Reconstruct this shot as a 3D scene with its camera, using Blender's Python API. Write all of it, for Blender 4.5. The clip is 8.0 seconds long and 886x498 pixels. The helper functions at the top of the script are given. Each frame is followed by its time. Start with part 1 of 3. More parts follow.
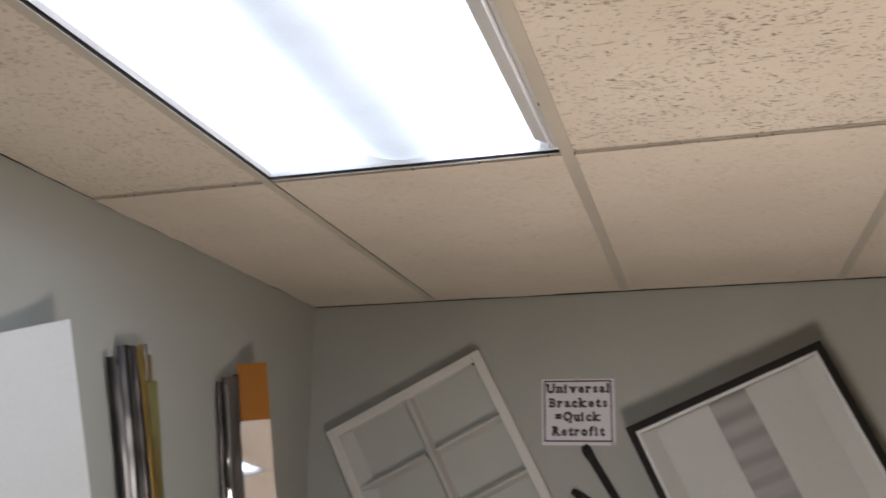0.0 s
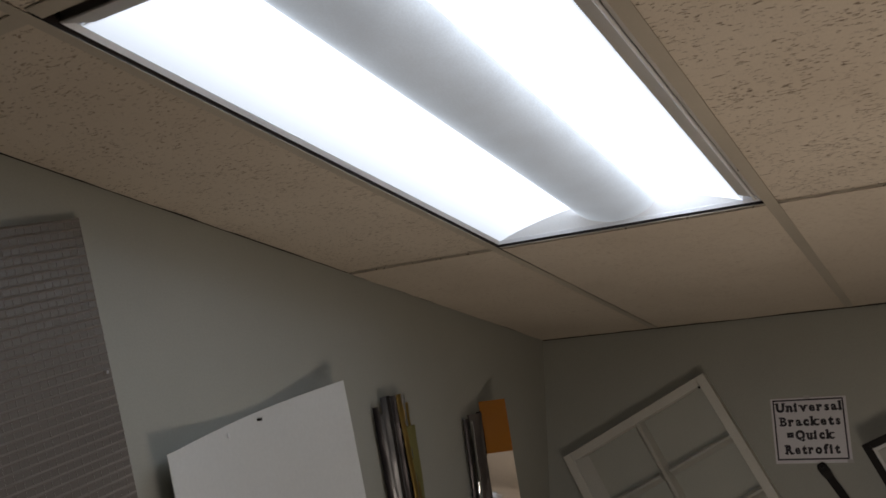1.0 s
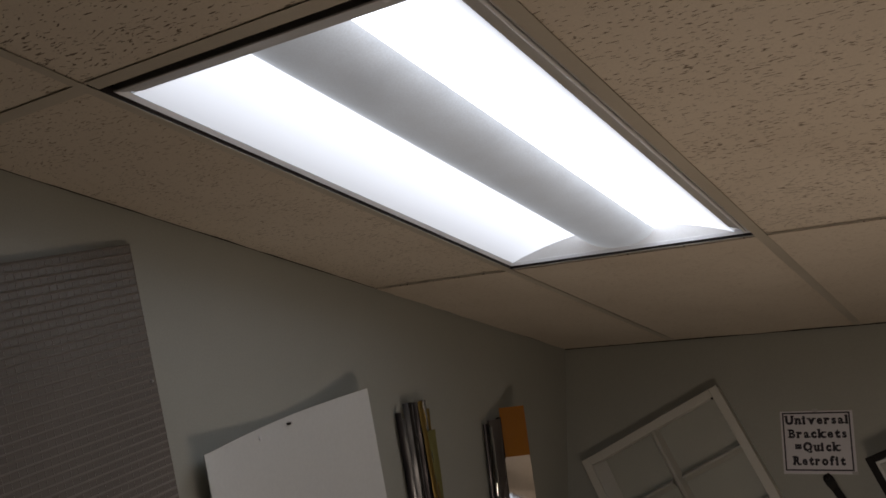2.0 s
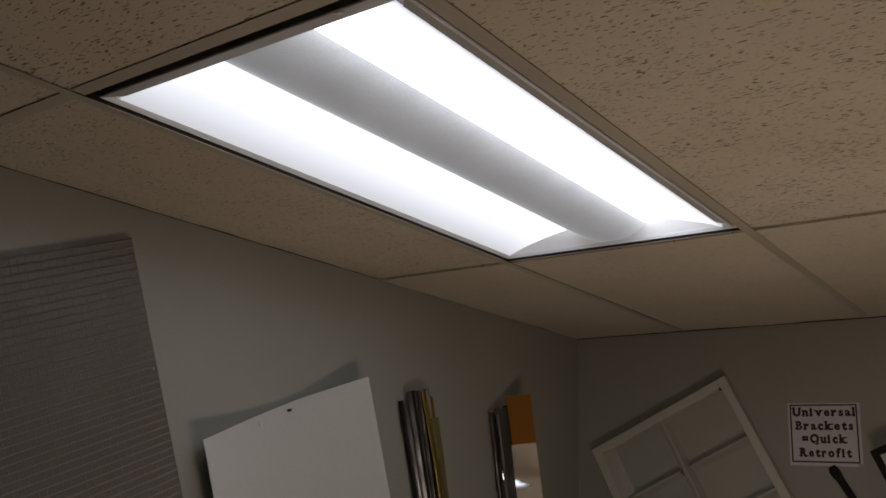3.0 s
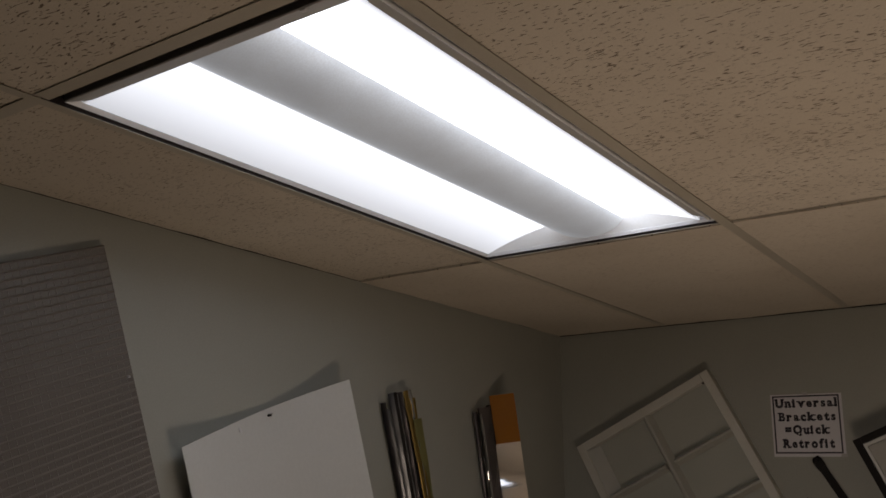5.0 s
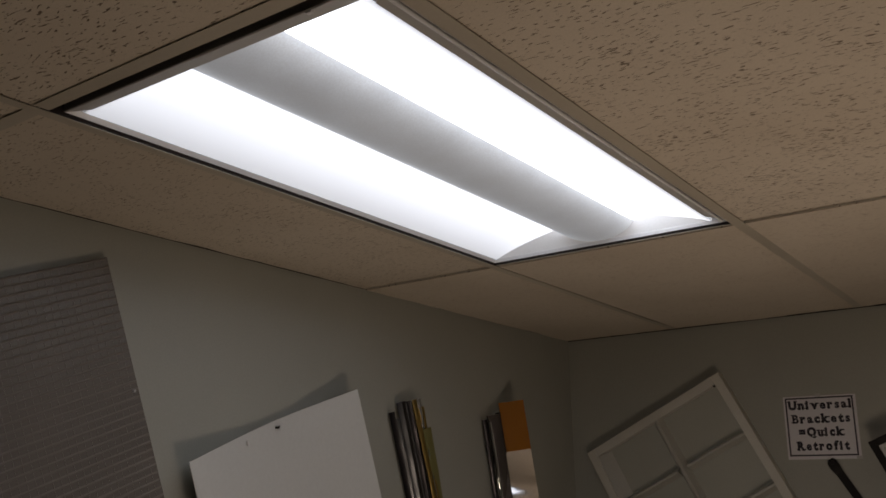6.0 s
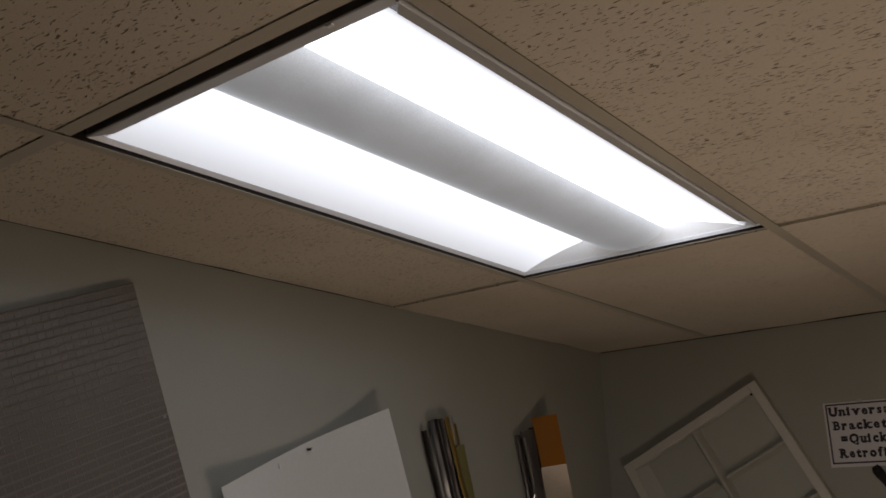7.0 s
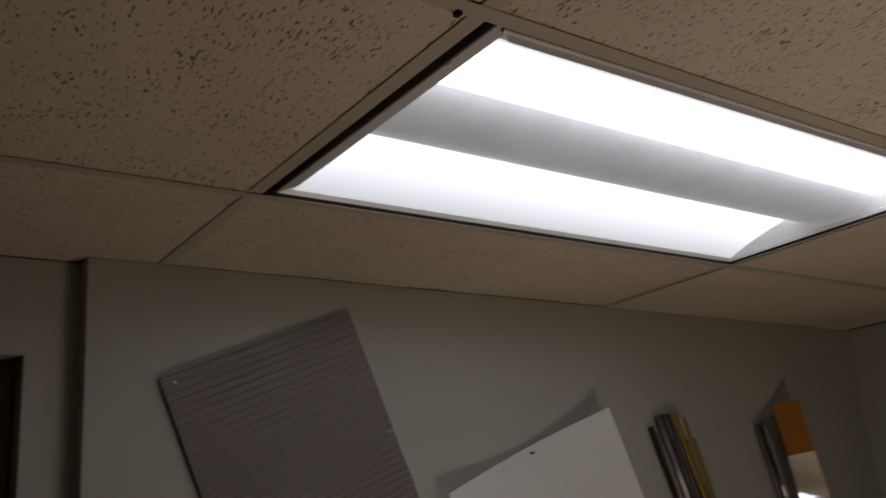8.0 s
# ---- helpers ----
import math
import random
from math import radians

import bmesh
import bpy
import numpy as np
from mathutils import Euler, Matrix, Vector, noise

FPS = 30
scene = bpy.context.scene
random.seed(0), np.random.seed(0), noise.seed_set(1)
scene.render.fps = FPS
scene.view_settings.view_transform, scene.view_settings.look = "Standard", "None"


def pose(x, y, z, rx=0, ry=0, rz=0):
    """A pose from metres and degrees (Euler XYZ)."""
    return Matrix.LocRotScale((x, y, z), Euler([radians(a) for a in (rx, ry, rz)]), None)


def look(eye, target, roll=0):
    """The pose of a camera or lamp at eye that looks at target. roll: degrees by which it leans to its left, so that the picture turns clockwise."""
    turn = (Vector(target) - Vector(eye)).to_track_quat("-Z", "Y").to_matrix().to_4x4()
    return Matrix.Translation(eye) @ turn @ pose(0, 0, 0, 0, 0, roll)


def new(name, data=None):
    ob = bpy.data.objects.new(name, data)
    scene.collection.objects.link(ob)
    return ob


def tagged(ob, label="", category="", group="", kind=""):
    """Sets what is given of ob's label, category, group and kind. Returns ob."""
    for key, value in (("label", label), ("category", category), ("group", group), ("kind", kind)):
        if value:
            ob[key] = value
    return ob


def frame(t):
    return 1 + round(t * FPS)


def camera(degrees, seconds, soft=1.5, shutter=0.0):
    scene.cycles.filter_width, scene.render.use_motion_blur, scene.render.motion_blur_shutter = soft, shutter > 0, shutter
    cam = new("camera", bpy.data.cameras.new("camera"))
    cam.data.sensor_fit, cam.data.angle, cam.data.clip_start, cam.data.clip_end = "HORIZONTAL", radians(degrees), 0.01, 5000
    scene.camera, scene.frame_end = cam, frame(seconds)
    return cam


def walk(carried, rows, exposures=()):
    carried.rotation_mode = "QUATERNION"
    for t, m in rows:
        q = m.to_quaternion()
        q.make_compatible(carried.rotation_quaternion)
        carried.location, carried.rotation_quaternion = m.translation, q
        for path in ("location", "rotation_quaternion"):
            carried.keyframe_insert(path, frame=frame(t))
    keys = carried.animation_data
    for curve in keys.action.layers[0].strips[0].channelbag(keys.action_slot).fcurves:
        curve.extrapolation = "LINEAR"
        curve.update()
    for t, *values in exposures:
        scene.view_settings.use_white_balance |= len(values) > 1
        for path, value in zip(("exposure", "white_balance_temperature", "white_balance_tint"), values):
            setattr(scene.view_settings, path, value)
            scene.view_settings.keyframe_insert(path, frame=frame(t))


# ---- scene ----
cam = camera(52.0, 8.0, soft=1.65, shutter=0.24)
PATH = [
    (0, (0.826, -0.354, 1.667), (0.29, 1.499, 2.196), 0.4),
    (0.5, (0.87, -0.462, 1.702), (0.021, 1.266, 2.243), -0.3),
    (1, (0.899, -0.584, 1.723), (-0.064, 1.084, 2.261), -0.9),
    (1.5, (0.952, -0.677, 1.742), (-0.038, 0.978, 2.273), -0.5),
    (1.7, (0.989, -0.704, 1.735), (-0.023, 0.936, 2.272), -0.0),
    (2.8, (1.184, -0.687, 1.744), (0.042, 0.879, 2.238), 1.7),
    (3, (1.183, -0.685, 1.742), (0.044, 0.882, 2.237), 1.6),
    (3.5, (1.181, -0.677, 1.74), (0.044, 0.892, 2.236), 1.2),
    (4, (1.185, -0.669, 1.738), (0.048, 0.899, 2.235), 1.0),
    (4.5, (1.188, -0.661, 1.735), (0.058, 0.913, 2.234), 0.6),
    (4.7, (1.191, -0.666, 1.739), (0.07, 0.916, 2.232), 0.4),
    (5.8, (1.159, -0.653, 1.747), (0.059, 0.938, 2.257), -1.0),
    (6, (1.157, -0.648, 1.751), (0.046, 0.935, 2.262), -1.0),
    (6.5, (1.141, -0.635, 1.754), (0.011, 0.931, 2.276), -1.4),
    (7, (1.134, -0.629, 1.757), (-0.013, 0.915, 2.302), -2.5),
    (7.5, (1.174, -0.601, 1.755), (-0.112, 0.815, 2.338), -4.2),
    (7.8, (1.216, -0.597, 1.757), (-0.196, 0.691, 2.346), -5.1),
    (8, (1.275, -0.581, 1.749), (-0.257, 0.566, 2.329), -4.9),
]
walk(cam, [(t, look(eye, target, roll)) for t, eye, target, roll in PATH],
     [(0.0, 1.8, 6200, 15), (0.5, 1.12, 6450, 15), (1.0, 0.4, 6750, 14), (1.5, 0.07, 6950, 16), (3.0, 0.0, 7280, 18), (8.0, 0.03, 7320, 18)])
H = 2.28            # ceiling height
XW, YW = -0.416, 2.402   # faces of the two walls that meet in the corner
XE, YS = 3.3, -3.2  # the walls behind the camera
MOD = 0.6096        # ceiling module (2 ft)

# ---- world and lamps ----
world = bpy.data.worlds.new("world")
scene.world = world
world.use_nodes = True
world.node_tree.nodes["Background"].inputs[0].default_value = (0.5, 0.55, 0.62, 1)
world.node_tree.nodes["Background"].inputs[1].default_value = 0.02
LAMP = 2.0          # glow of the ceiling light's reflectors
# emission of the basket sheet itself, no lamp behind it
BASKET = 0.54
PANEL = 7.6         # glow of the lit panel lying on the work table


# ---- materials ----
def mat(name):
    m = bpy.data.materials.new(name)
    m.use_nodes = True
    nt = m.node_tree
    return m, nt, nt.nodes["Principled BSDF"]


def node(nt, kind, **kw):
    n = nt.nodes.new(kind)
    for k, v in kw.items():
        n.inputs[k].default_value = v
    return n


def coords(nt, scale=(1, 1, 1), rot=(0, 0, 0)):
    tc = nt.nodes.new("ShaderNodeTexCoord")
    mp = nt.nodes.new("ShaderNodeMapping")
    mp.inputs["Scale"].default_value = scale
    mp.inputs["Rotation"].default_value = rot
    nt.links.new(tc.outputs["Object"], mp.inputs["Vector"])
    return mp.outputs["Vector"]


def ramp(nt, fac, stops):
    r = nt.nodes.new("ShaderNodeValToRGB")
    el = r.color_ramp.elements
    while len(el) < len(stops):
        el.new(0.5)
    for e, (p, c) in zip(el, stops):
        e.position, e.color = p, (*c, 1)
    nt.links.new(fac, r.inputs["Fac"])
    return r.outputs["Color"]


def mix(nt, fac, a, b, mode="MIX"):
    n = nt.nodes.new("ShaderNodeMix")
    n.data_type, n.blend_type = "RGBA", mode
    for sock, v in ((n.inputs[0], fac), (n.inputs[6], a), (n.inputs[7], b)):
        if hasattr(v, "is_linked"):
            nt.links.new(v, sock)
        else:
            sock.default_value = v if isinstance(v, float) else (*v, 1)
    return n.outputs[2]


def bump(nt, bsdf, height, strength, distance):
    b = nt.nodes.new("ShaderNodeBump")
    b.inputs["Strength"].default_value, b.inputs["Distance"].default_value = strength, distance
    nt.links.new(height, b.inputs["Height"])
    nt.links.new(b.outputs["Normal"], bsdf.inputs["Normal"])


def plain(name, color, rough=0.5, metal=0.0, vary=0.12, grain=40.0, relief=0.05, coat=0.0):
    """A surface of one colour with soft blotches, fine grain and a little relief."""
    m, nt, p = mat(name)
    v = coords(nt)
    big = node(nt, "ShaderNodeTexNoise", Scale=grain / 12, Detail=3.0)
    fine = node(nt, "ShaderNodeTexNoise", Scale=grain * 6, Detail=4.0)
    nt.links.new(v, big.inputs["Vector"]), nt.links.new(v, fine.inputs["Vector"])
    lo = tuple(c * (1 - vary) for c in color)
    hi = tuple(min(1, c * (1 + vary)) for c in color)
    c = ramp(nt, big.outputs["Fac"], [(0.3, lo), (0.7, hi)])
    f = ramp(nt, fine.outputs["Fac"], [(0.3, (0.955, 0.955, 0.955)), (0.7, (1, 1, 1))])
    nt.links.new(mix(nt, 1.0, c, f, "MULTIPLY"), p.inputs["Base Color"])
    p.inputs["Roughness"].default_value, p.inputs["Metallic"].default_value = rough, metal
    p.inputs["Coat Weight"].default_value = coat
    if relief:
        bump(nt, p, fine.outputs["Fac"], relief, 0.002)
    return m


def tile_material(name, mark):
    """Fissured mineral-fibre tile: cream face with short dark worm marks and pinholes."""
    m, nt, p = mat(name)
    v = coords(nt)
    warp = node(nt, "ShaderNodeTexNoise", Scale=22.0, Detail=2.0)
    nt.links.new(v, warp.inputs["Vector"])
    va = nt.nodes.new("ShaderNodeVectorMath")
    va.operation = "MULTIPLY_ADD"
    nt.links.new(warp.outputs["Color"], va.inputs[0])
    va.inputs[1].default_value = (0.02, 0.02, 0)
    nt.links.new(v, va.inputs[2])
    st = nt.nodes.new("ShaderNodeMapping")
    st.inputs["Scale"].default_value = (84, 330, 1)
    nt.links.new(va.outputs[0], st.inputs["Vector"])
    worm = node(nt, "ShaderNodeTexNoise", Scale=1.0, Detail=1.0, Roughness=0.4)
    nt.links.new(st.outputs[0], worm.inputs["Vector"])
    drift = node(nt, "ShaderNodeTexNoise", Scale=11.0, Detail=2.0)
    nt.links.new(v, drift.inputs["Vector"])
    gather = nt.nodes.new("ShaderNodeMath")
    gather.operation = "MULTIPLY_ADD"
    nt.links.new(drift.outputs["Fac"], gather.inputs[0])
    gather.inputs[1].default_value = 0.22
    nt.links.new(worm.outputs["Fac"], gather.inputs[2])
    worm_f = ramp(nt, gather.outputs[0], [(0.75, (0, 0, 0)), (0.80, (1, 1, 1))])
    pin = node(nt, "ShaderNodeTexVoronoi", Scale=150.0)
    nt.links.new(v, pin.inputs["Vector"])
    pin_f = ramp(nt, pin.outputs["Distance"], [(0.10, (1, 1, 1)), (0.20, (0, 0, 0))])
    clump = node(nt, "ShaderNodeTexNoise", Scale=14.0, Detail=2.0)
    nt.links.new(v, clump.inputs["Vector"])
    clump_f = ramp(nt, clump.outputs["Fac"], [(0.50, (0, 0, 0)), (0.66, (0.35, 0.35, 0.35))])
    pins = mix(nt, 1.0, pin_f, clump_f, "MULTIPLY")
    marks = mix(nt, 1.0, worm_f, pins, "LIGHTEN")
    blot = node(nt, "ShaderNodeTexNoise", Scale=2.2, Detail=4.0)
    nt.links.new(v, blot.inputs["Vector"])
    base = ramp(nt, blot.outputs["Fac"], [(0.3, (0.592, 0.518, 0.42)), (0.7, (0.672, 0.598, 0.495))])
    fine = node(nt, "ShaderNodeTexNoise", Scale=420.0, Detail=3.0)
    nt.links.new(v, fine.inputs["Vector"])
    grain = ramp(nt, fine.outputs["Fac"], [(0.3, (0.9, 0.9, 0.9)), (0.7, (1, 1, 1))])
    face = mix(nt, 1.0, base, grain, "MULTIPLY")
    nt.links.new(mix(nt, marks, face, mark), p.inputs["Base Color"])
    p.inputs["Roughness"].default_value = 0.92
    inv = nt.nodes.new("ShaderNodeInvert")
    nt.links.new(marks, inv.inputs["Color"])
    bump(nt, p, inv.outputs[0], 0.6, 0.002)
    return m


def wall_material():
    """Painted plasterboard: grey-green paint with roller stipple and faint scuffs."""
    m, nt, p = mat("wall_paint")
    v = coords(nt)
    blot = node(nt, "ShaderNodeTexNoise", Scale=1.6, Detail=5.0, Roughness=0.6)
    stip = node(nt, "ShaderNodeTexNoise", Scale=240.0, Detail=3.0)
    for n in (blot, stip):
        nt.links.new(v, n.inputs["Vector"])
    c = ramp(nt, blot.outputs["Fac"], [(0.3, (0.362, 0.366, 0.326)), (0.7, (0.408, 0.413, 0.370))])
    s = ramp(nt, stip.outputs["Fac"], [(0.35, (0.95, 0.95, 0.95)), (0.65, (1, 1, 1))])
    nt.links.new(mix(nt, 1.0, c, s, "MULTIPLY"), p.inputs["Base Color"])
    p.inputs["Roughness"].default_value = 0.55
    bump(nt, p, stip.outputs["Fac"], 0.12, 0.001)
    return m


def glow(name, color, strength, base):
    m, nt, p = mat(name)
    p.inputs["Base Color"].default_value = (*base, 1)
    p.inputs["Roughness"].default_value = 0.45
    p.inputs["Emission Color"].default_value = (*color, 1)
    p.inputs["Emission Strength"].default_value = strength
    return m


def glow_reflector(power, edge):
    """White reflector that glows by itself, no lamp above it: emission painted strongest near the middle, less at the
    outer edge.
    """
    m = glow("glow_reflector", (0.72, 0.85, 1.0), power, (0.6, 0.6, 0.6))
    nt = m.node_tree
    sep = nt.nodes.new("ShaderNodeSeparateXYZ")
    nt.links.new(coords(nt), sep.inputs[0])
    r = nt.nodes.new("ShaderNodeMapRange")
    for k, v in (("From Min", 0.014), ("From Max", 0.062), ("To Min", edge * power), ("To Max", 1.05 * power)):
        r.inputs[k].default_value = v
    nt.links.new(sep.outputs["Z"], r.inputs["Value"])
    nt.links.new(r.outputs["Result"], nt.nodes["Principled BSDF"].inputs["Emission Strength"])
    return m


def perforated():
    """White steel basket with fine perforation; the light through it is painted as emission, strongest near its edges.
    """
    m, nt, p = mat("glowing_basket")
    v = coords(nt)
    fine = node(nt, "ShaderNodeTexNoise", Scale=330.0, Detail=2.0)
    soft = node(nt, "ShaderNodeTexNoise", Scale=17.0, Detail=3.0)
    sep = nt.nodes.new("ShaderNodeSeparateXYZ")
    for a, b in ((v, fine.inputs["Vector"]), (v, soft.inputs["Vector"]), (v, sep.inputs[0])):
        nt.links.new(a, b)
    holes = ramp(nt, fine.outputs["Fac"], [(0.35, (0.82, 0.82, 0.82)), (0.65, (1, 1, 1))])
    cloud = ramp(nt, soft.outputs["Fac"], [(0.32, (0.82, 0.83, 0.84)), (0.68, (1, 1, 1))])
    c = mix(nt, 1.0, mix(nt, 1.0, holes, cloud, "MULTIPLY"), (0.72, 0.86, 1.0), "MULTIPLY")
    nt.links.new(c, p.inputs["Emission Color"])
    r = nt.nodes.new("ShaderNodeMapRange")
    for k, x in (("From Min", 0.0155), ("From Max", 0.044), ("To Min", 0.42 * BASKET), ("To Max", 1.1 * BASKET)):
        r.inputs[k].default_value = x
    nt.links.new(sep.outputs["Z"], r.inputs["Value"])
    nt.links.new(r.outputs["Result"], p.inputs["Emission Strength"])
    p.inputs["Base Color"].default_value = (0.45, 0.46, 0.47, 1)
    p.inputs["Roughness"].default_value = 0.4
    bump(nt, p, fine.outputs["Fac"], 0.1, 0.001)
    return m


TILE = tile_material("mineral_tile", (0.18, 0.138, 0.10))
# Same tile with paler marks: softer by the left wall, faintest in the far row.
TILE_SOFT = tile_material("soft_mark_tile", (0.30, 0.24, 0.18))
TILE_FAINT = tile_material("faint_mark_tile", (0.47, 0.395, 0.315))
WALL = wall_material()
TEE = plain("tee_paint", (0.455, 0.41, 0.335), 0.5, vary=0.08, grain=30, relief=0.02)
# Near-black colour stands for the shade inside gaps at the ceiling.
GAP_SHADE = plain("gap_shade", (0.030, 0.021, 0.018), 0.8, relief=0)
FLOOR = plain("floor_carpet", (0.26, 0.235, 0.215), 0.95, vary=0.25, grain=60, relief=0.5)
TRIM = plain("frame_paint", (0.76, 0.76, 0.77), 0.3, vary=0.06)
# Darker copy of the frame paint: shade on the near and right rails.
RAIL_SHADED = plain("shaded_frame_paint", (0.47, 0.46, 0.445), 0.35, vary=0.08)
# Right reflector glows stronger to throw more light on the left wall.
REFL_LEFT, REFL_RIGHT = glow_reflector(0.75 * LAMP, 0.40), glow_reflector(2.1 * LAMP, 0.16)
ENDP = plain("end_plate_paint", (0.90, 0.905, 0.905), 0.4, vary=0.03, relief=0)
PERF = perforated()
WHITE = plain("white_enamel", (0.67, 0.68, 0.665), 0.38, vary=0.04, grain=20, relief=0.02)
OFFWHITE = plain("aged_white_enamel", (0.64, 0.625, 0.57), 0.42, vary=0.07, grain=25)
# Baffles and pan get greyer base colours than the rails.
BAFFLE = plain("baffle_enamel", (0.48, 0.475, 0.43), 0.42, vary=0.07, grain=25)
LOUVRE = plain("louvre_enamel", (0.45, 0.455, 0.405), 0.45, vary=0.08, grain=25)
BLACK = plain("black_paint", (0.010, 0.008, 0.007), 0.55, vary=0.2)
BLACK.node_tree.nodes["Principled BSDF"].inputs["Specular IOR Level"].default_value = 0.25
RIB = plain("grey_ribbed_plastic", (0.30, 0.29, 0.28), 0.5, vary=0.1, grain=30)
PALE = plain("pale_diffuser", (0.51, 0.51, 0.485), 0.45, vary=0.04, grain=20, relief=0.02)
TAPE = plain("clear_tape", (0.50, 0.49, 0.48), 0.25, vary=0.05)
PAPER = plain("paper", (0.70, 0.69, 0.72), 0.75, vary=0.05, grain=30)
INK = plain("printer_ink", (0.025, 0.02, 0.03), 0.6, vary=0.25, grain=200, relief=0)
# Ribs lighter than the sheet: the highlights along them are in the colour.
EGG_RIB_LIT = plain("lit_eggcrate_rib", (0.215, 0.195, 0.176), 0.35, vary=0.1, grain=40)
EGG = plain("eggcrate_plastic", (0.165, 0.149, 0.134), 0.4, vary=0.1, grain=40)
STEEL = plain("steel", (0.60, 0.60, 0.62), 0.30, 1.0, vary=0.08)
MIRROR = plain("mirror_aluminium", (0.80, 0.80, 0.82), 0.06, 1.0, vary=0.03, relief=0)
POLISHED = plain("polished_aluminium", (0.50, 0.50, 0.50), 0.24, 1.0, vary=0.08, grain=60)
SILVER = plain("brushed_aluminium", (0.165, 0.17, 0.18), 0.36, 1.0, vary=0.12, grain=60)
PLUM = plain("plum_anodised", (0.44, 0.39, 0.40), 0.20, 1.0, vary=0.2, grain=50)
GOLD = plain("gold_anodised", (0.44, 0.31, 0.11), 0.36, 1.0, vary=0.15, grain=50)
BRASS = plain("olive_gold_anodised", (0.27, 0.25, 0.10), 0.36, 0.6, vary=0.15, grain=50)
SMOKE = plain("smoke_anodised", (0.085, 0.08, 0.085), 0.35, 1.0, vary=0.15, grain=50)
ORANGE = plain("orange_film", (0.345, 0.128, 0.011), 0.30, 0.0, vary=0.06, grain=20, relief=0.01)
ORANGE.node_tree.nodes["Principled BSDF"].inputs["Specular IOR Level"].default_value = 0.06
DOORW = plain("dark_brown_door", (0.13, 0.082, 0.045), 0.5, vary=0.2, grain=25)
TABLE = plain("grey_laminate", (0.42, 0.41, 0.40), 0.4, vary=0.06)
DIFF = glow("lit_diffuser", (1.0, 0.875, 0.735), PANEL, (0.8, 0.8, 0.8))


# ---- mesh helpers ----
def obj(name, bm, material, parent=None, label="", smooth=False):
    me = bpy.data.meshes.new(name)
    bmesh.ops.recalc_face_normals(bm, faces=bm.faces[:])
    bm.to_mesh(me)
    bm.free()
    me.materials.append(material)
    if smooth:
        for f in me.polygons:
            f.use_smooth = True
        me.set_sharp_from_angle(angle=radians(60))
    ob = new(name, me)
    if parent is not None:
        ob.parent = parent
    if label:
        tagged(ob, label)
    return ob


def part(name, bm, material, parent, label="", smooth=False):
    return obj(name, bm, material, parent, label, smooth)


def box(bm, x0, x1, y0, y1, z0, z1, bevel=0.0):
    r = bmesh.ops.create_cube(bm, size=1.0)
    vs = r["verts"]
    for v in vs:
        v.co = Vector(((x0 + x1) / 2 + v.co.x * (x1 - x0), (y0 + y1) / 2 + v.co.y * (y1 - y0), (z0 + z1) / 2 + v.co.z * (z1 - z0)))
    if bevel:
        es = list({e for v in vs for e in v.link_edges})
        bmesh.ops.bevel(bm, geom=es, offset=bevel, segments=2, affect="EDGES", profile=0.6)
    return bm


def boxes(*rows, bevel=0.0):
    bm = bmesh.new()
    for r in rows:
        box(bm, *r, bevel=bevel)
    return bm


def sweep(profile, length, thick=0.0, segs=1, axis="y"):
    """A sheet: the profile (pairs across, up) drawn out along y by length; given a thickness along its normals when thick."""
    bm = bmesh.new()
    rows = []
    n = len(profile)
    for side in ((0,) if not thick else (0, 1)):
        grid = []
        for j in range(segs + 1):
            line = []
            for i, (a, b) in enumerate(profile):
                p0, p1 = profile[max(i - 1, 0)], profile[min(i + 1, n - 1)]
                d = Vector((p1[0] - p0[0], p1[1] - p0[1])).normalized()
                o = thick * side
                line.append(bm.verts.new((a - d.y * o, length * j / segs, b + d.x * o)))
            grid.append(line)
        for j in range(segs):
            for i in range(n - 1):
                bm.faces.new((grid[j][i], grid[j][i + 1], grid[j + 1][i + 1], grid[j + 1][i]))
        rows.append(grid)
    if thick:
        a, b = rows
        for i in range(n - 1):
            for j in (0, segs):
                bm.faces.new((a[j][i], a[j][i + 1], b[j][i + 1], b[j][i]))
        for j in range(segs):
            for i in (0, n - 1):
                bm.faces.new((a[j][i], a[j + 1][i], b[j + 1][i], b[j][i]))
    return bm


def anchor(name, m, label, category, group="", kind=""):
    e = new(name)
    e.empty_display_size = 0.05
    e.matrix_basis = m
    return tagged(e, label, category, group, kind)


def on_back_wall(u, z, angle):
    """A frame for things hung on the back wall: local x runs along the top edge, local z up, local y into the wall."""
    return pose(u, YW, z, 0, 0, 0) @ Matrix.Rotation(radians(-angle), 4, "Y")


def on_left_wall(y, z, angle):
    """The same for the left wall: local x runs along the wall (away from the camera), local z up, local y into the wall."""
    return pose(XW, y, z, 0, 0, 90) @ Matrix.Rotation(radians(-angle), 4, "Y")


# ---- structure ----
T = 0.12
JOG = -0.143        # where the left wall steps back
DOOR_Y0, DOOR_Y1, DOOR_H = -1.10, -0.237, 2.102
STEP = 0.045
tagged(obj("wall_back", boxes((XW - T, XE + T, YW, YW + T, 0, H - 0.0014)), WALL), "grey-green painted back wall with showroom samples", "wall", kind="structure")
tagged(obj("wall_left", boxes((XW - T, XW, JOG, YW, 0, H + 0.0022)), WALL), "grey-green painted side wall with hung samples", "wall", kind="structure")
xs = XW - STEP
tagged(obj("wall_left_doorway", boxes((xs - T, xs, DOOR_Y1, JOG, 0, H + 0.0022), (xs - T, xs, YS, DOOR_Y0, 0, H + 0.0022),
    (xs - T, xs, DOOR_Y0, DOOR_Y1, DOOR_H, H + 0.0022)), WALL), "grey painted wall round a dark doorway", "wall", kind="structure")
